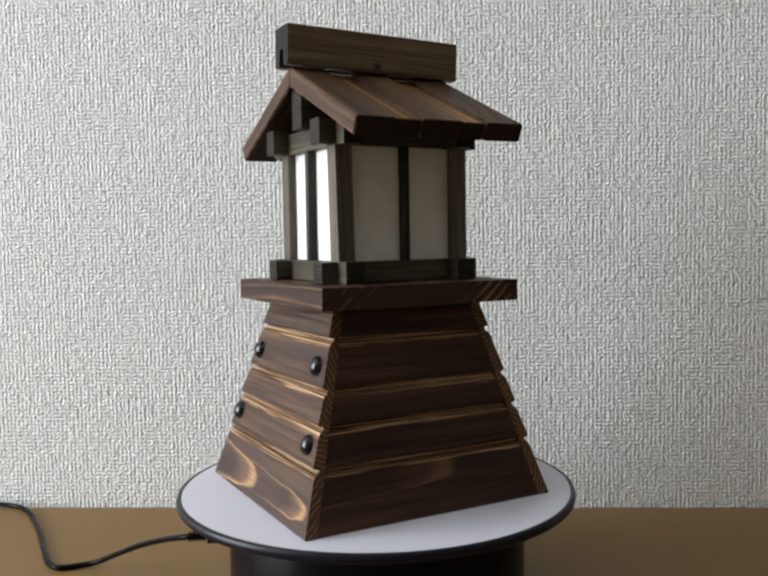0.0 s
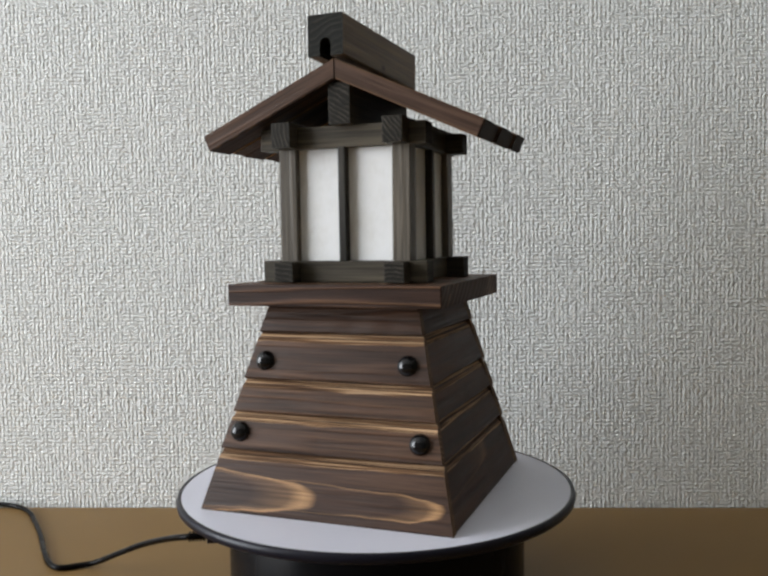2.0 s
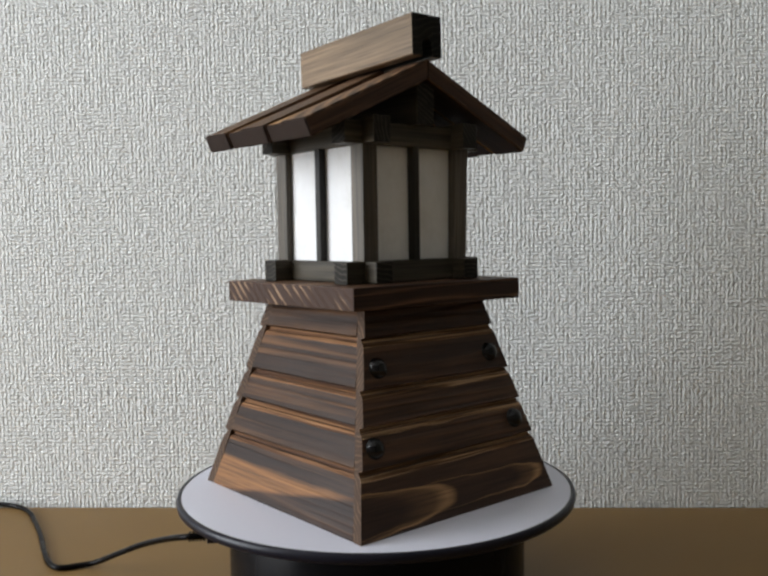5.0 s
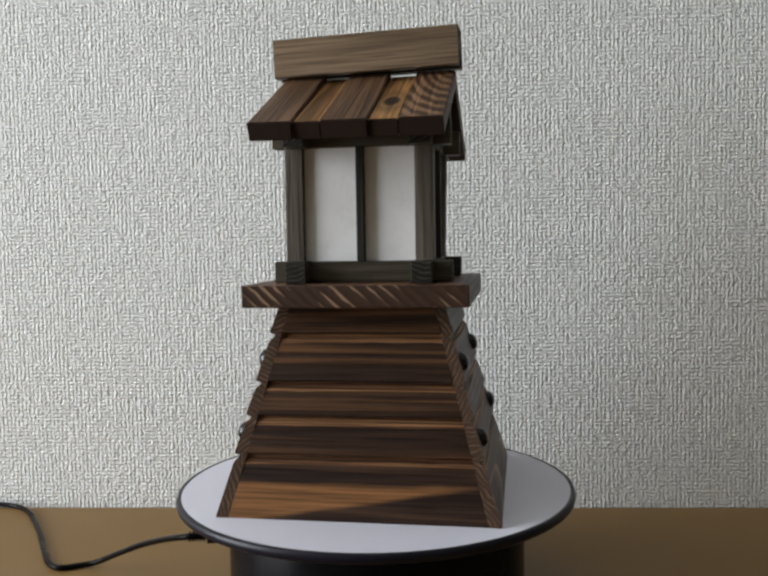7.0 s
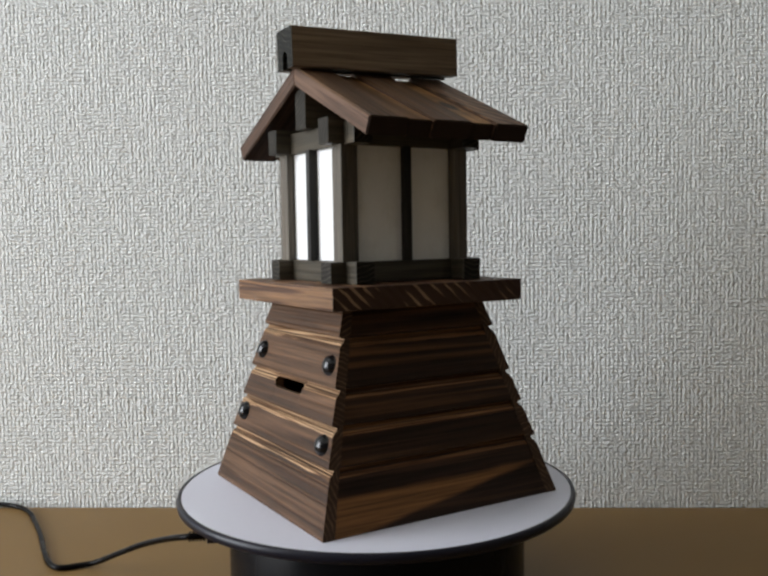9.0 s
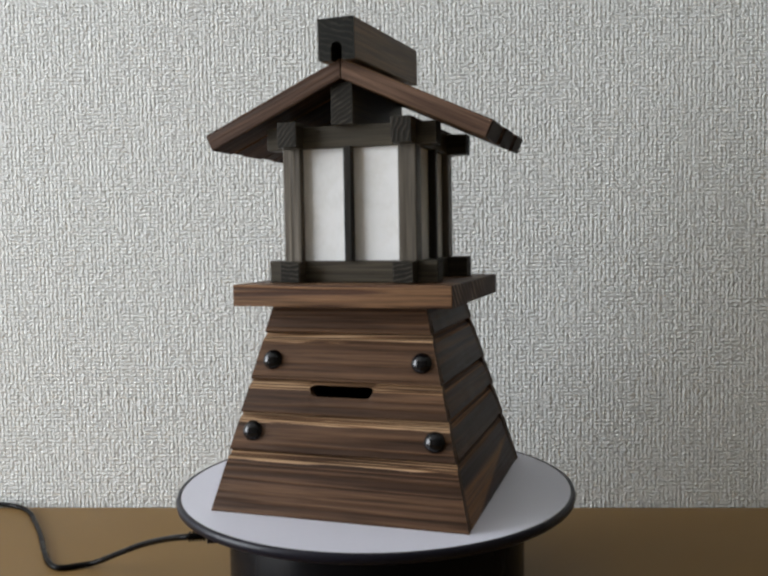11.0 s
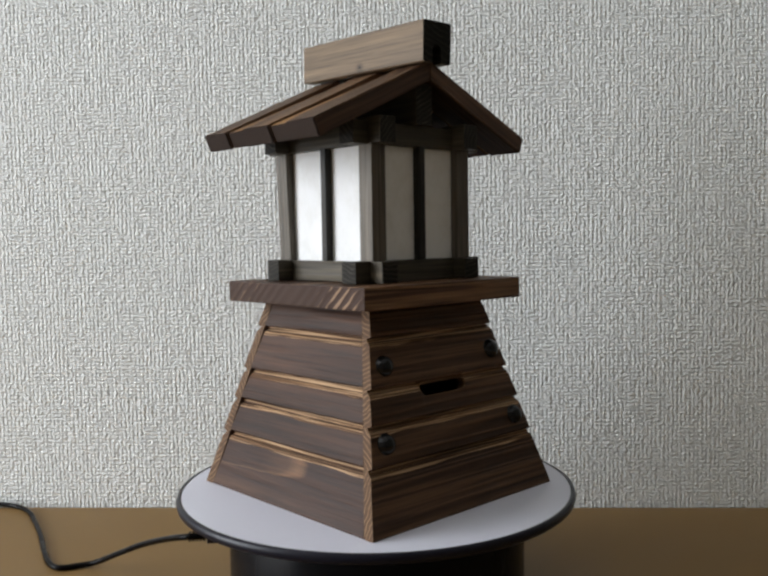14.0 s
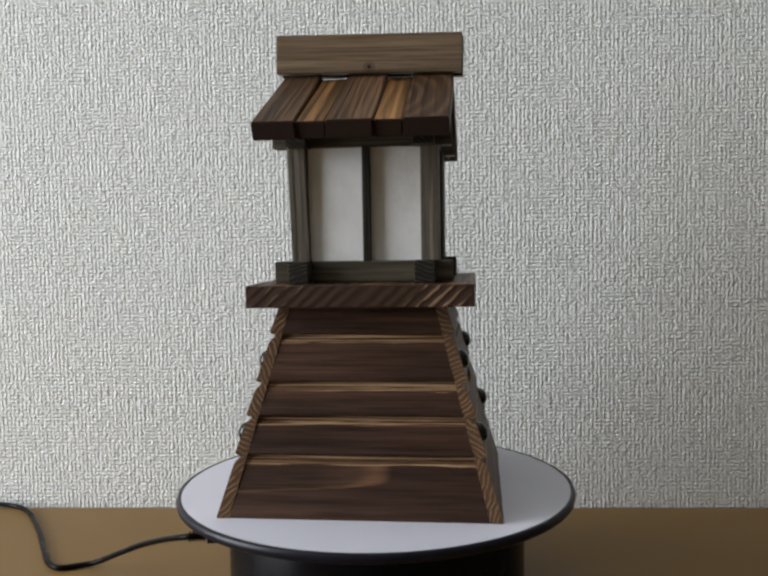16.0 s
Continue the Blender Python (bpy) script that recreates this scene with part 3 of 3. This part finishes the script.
CABLE_POINTS = [
    (-0.1165, -0.0200, -0.0259),
    (-0.1351, 0.0000, -0.0343),
    (-0.1579, 0.0250, -0.0467),
    (-0.1817, 0.0450, -0.0605),
    (-0.2000, 0.0570, -0.0705),
    (-0.2127, 0.0578, -0.0729),
    (-0.2252, 0.0541, -0.0729),
    (-0.2362, 0.0646, -0.0729),
    (-0.2486, 0.0881, -0.0729),
    (-0.2608, 0.1145, -0.0729),
    (-0.2722, 0.1372, -0.0729),
    (-0.2842, 0.1591, -0.0729),
    (-0.2955, 0.1785, -0.0729),
    (-0.3108, 0.1934, -0.0725),
    (-0.3304, 0.2005, -0.0720),
    (-0.3487, 0.2015, -0.0720),
    (-0.4000, 0.2050, -0.0725),
]
cord()


# ---- what moves ----
def motions():
    steps = [i * 0.25 for i in range(65)]
    walk(lantern_ob, [(t, pose(0, 0, 0, 0, 0, START + SPEED * t)) for t in steps])
    walk(platter_ob, [(t, pose(0, 0, -TABLE_Z, 0, 0, START + SPEED * t)) for t in steps])


motions()
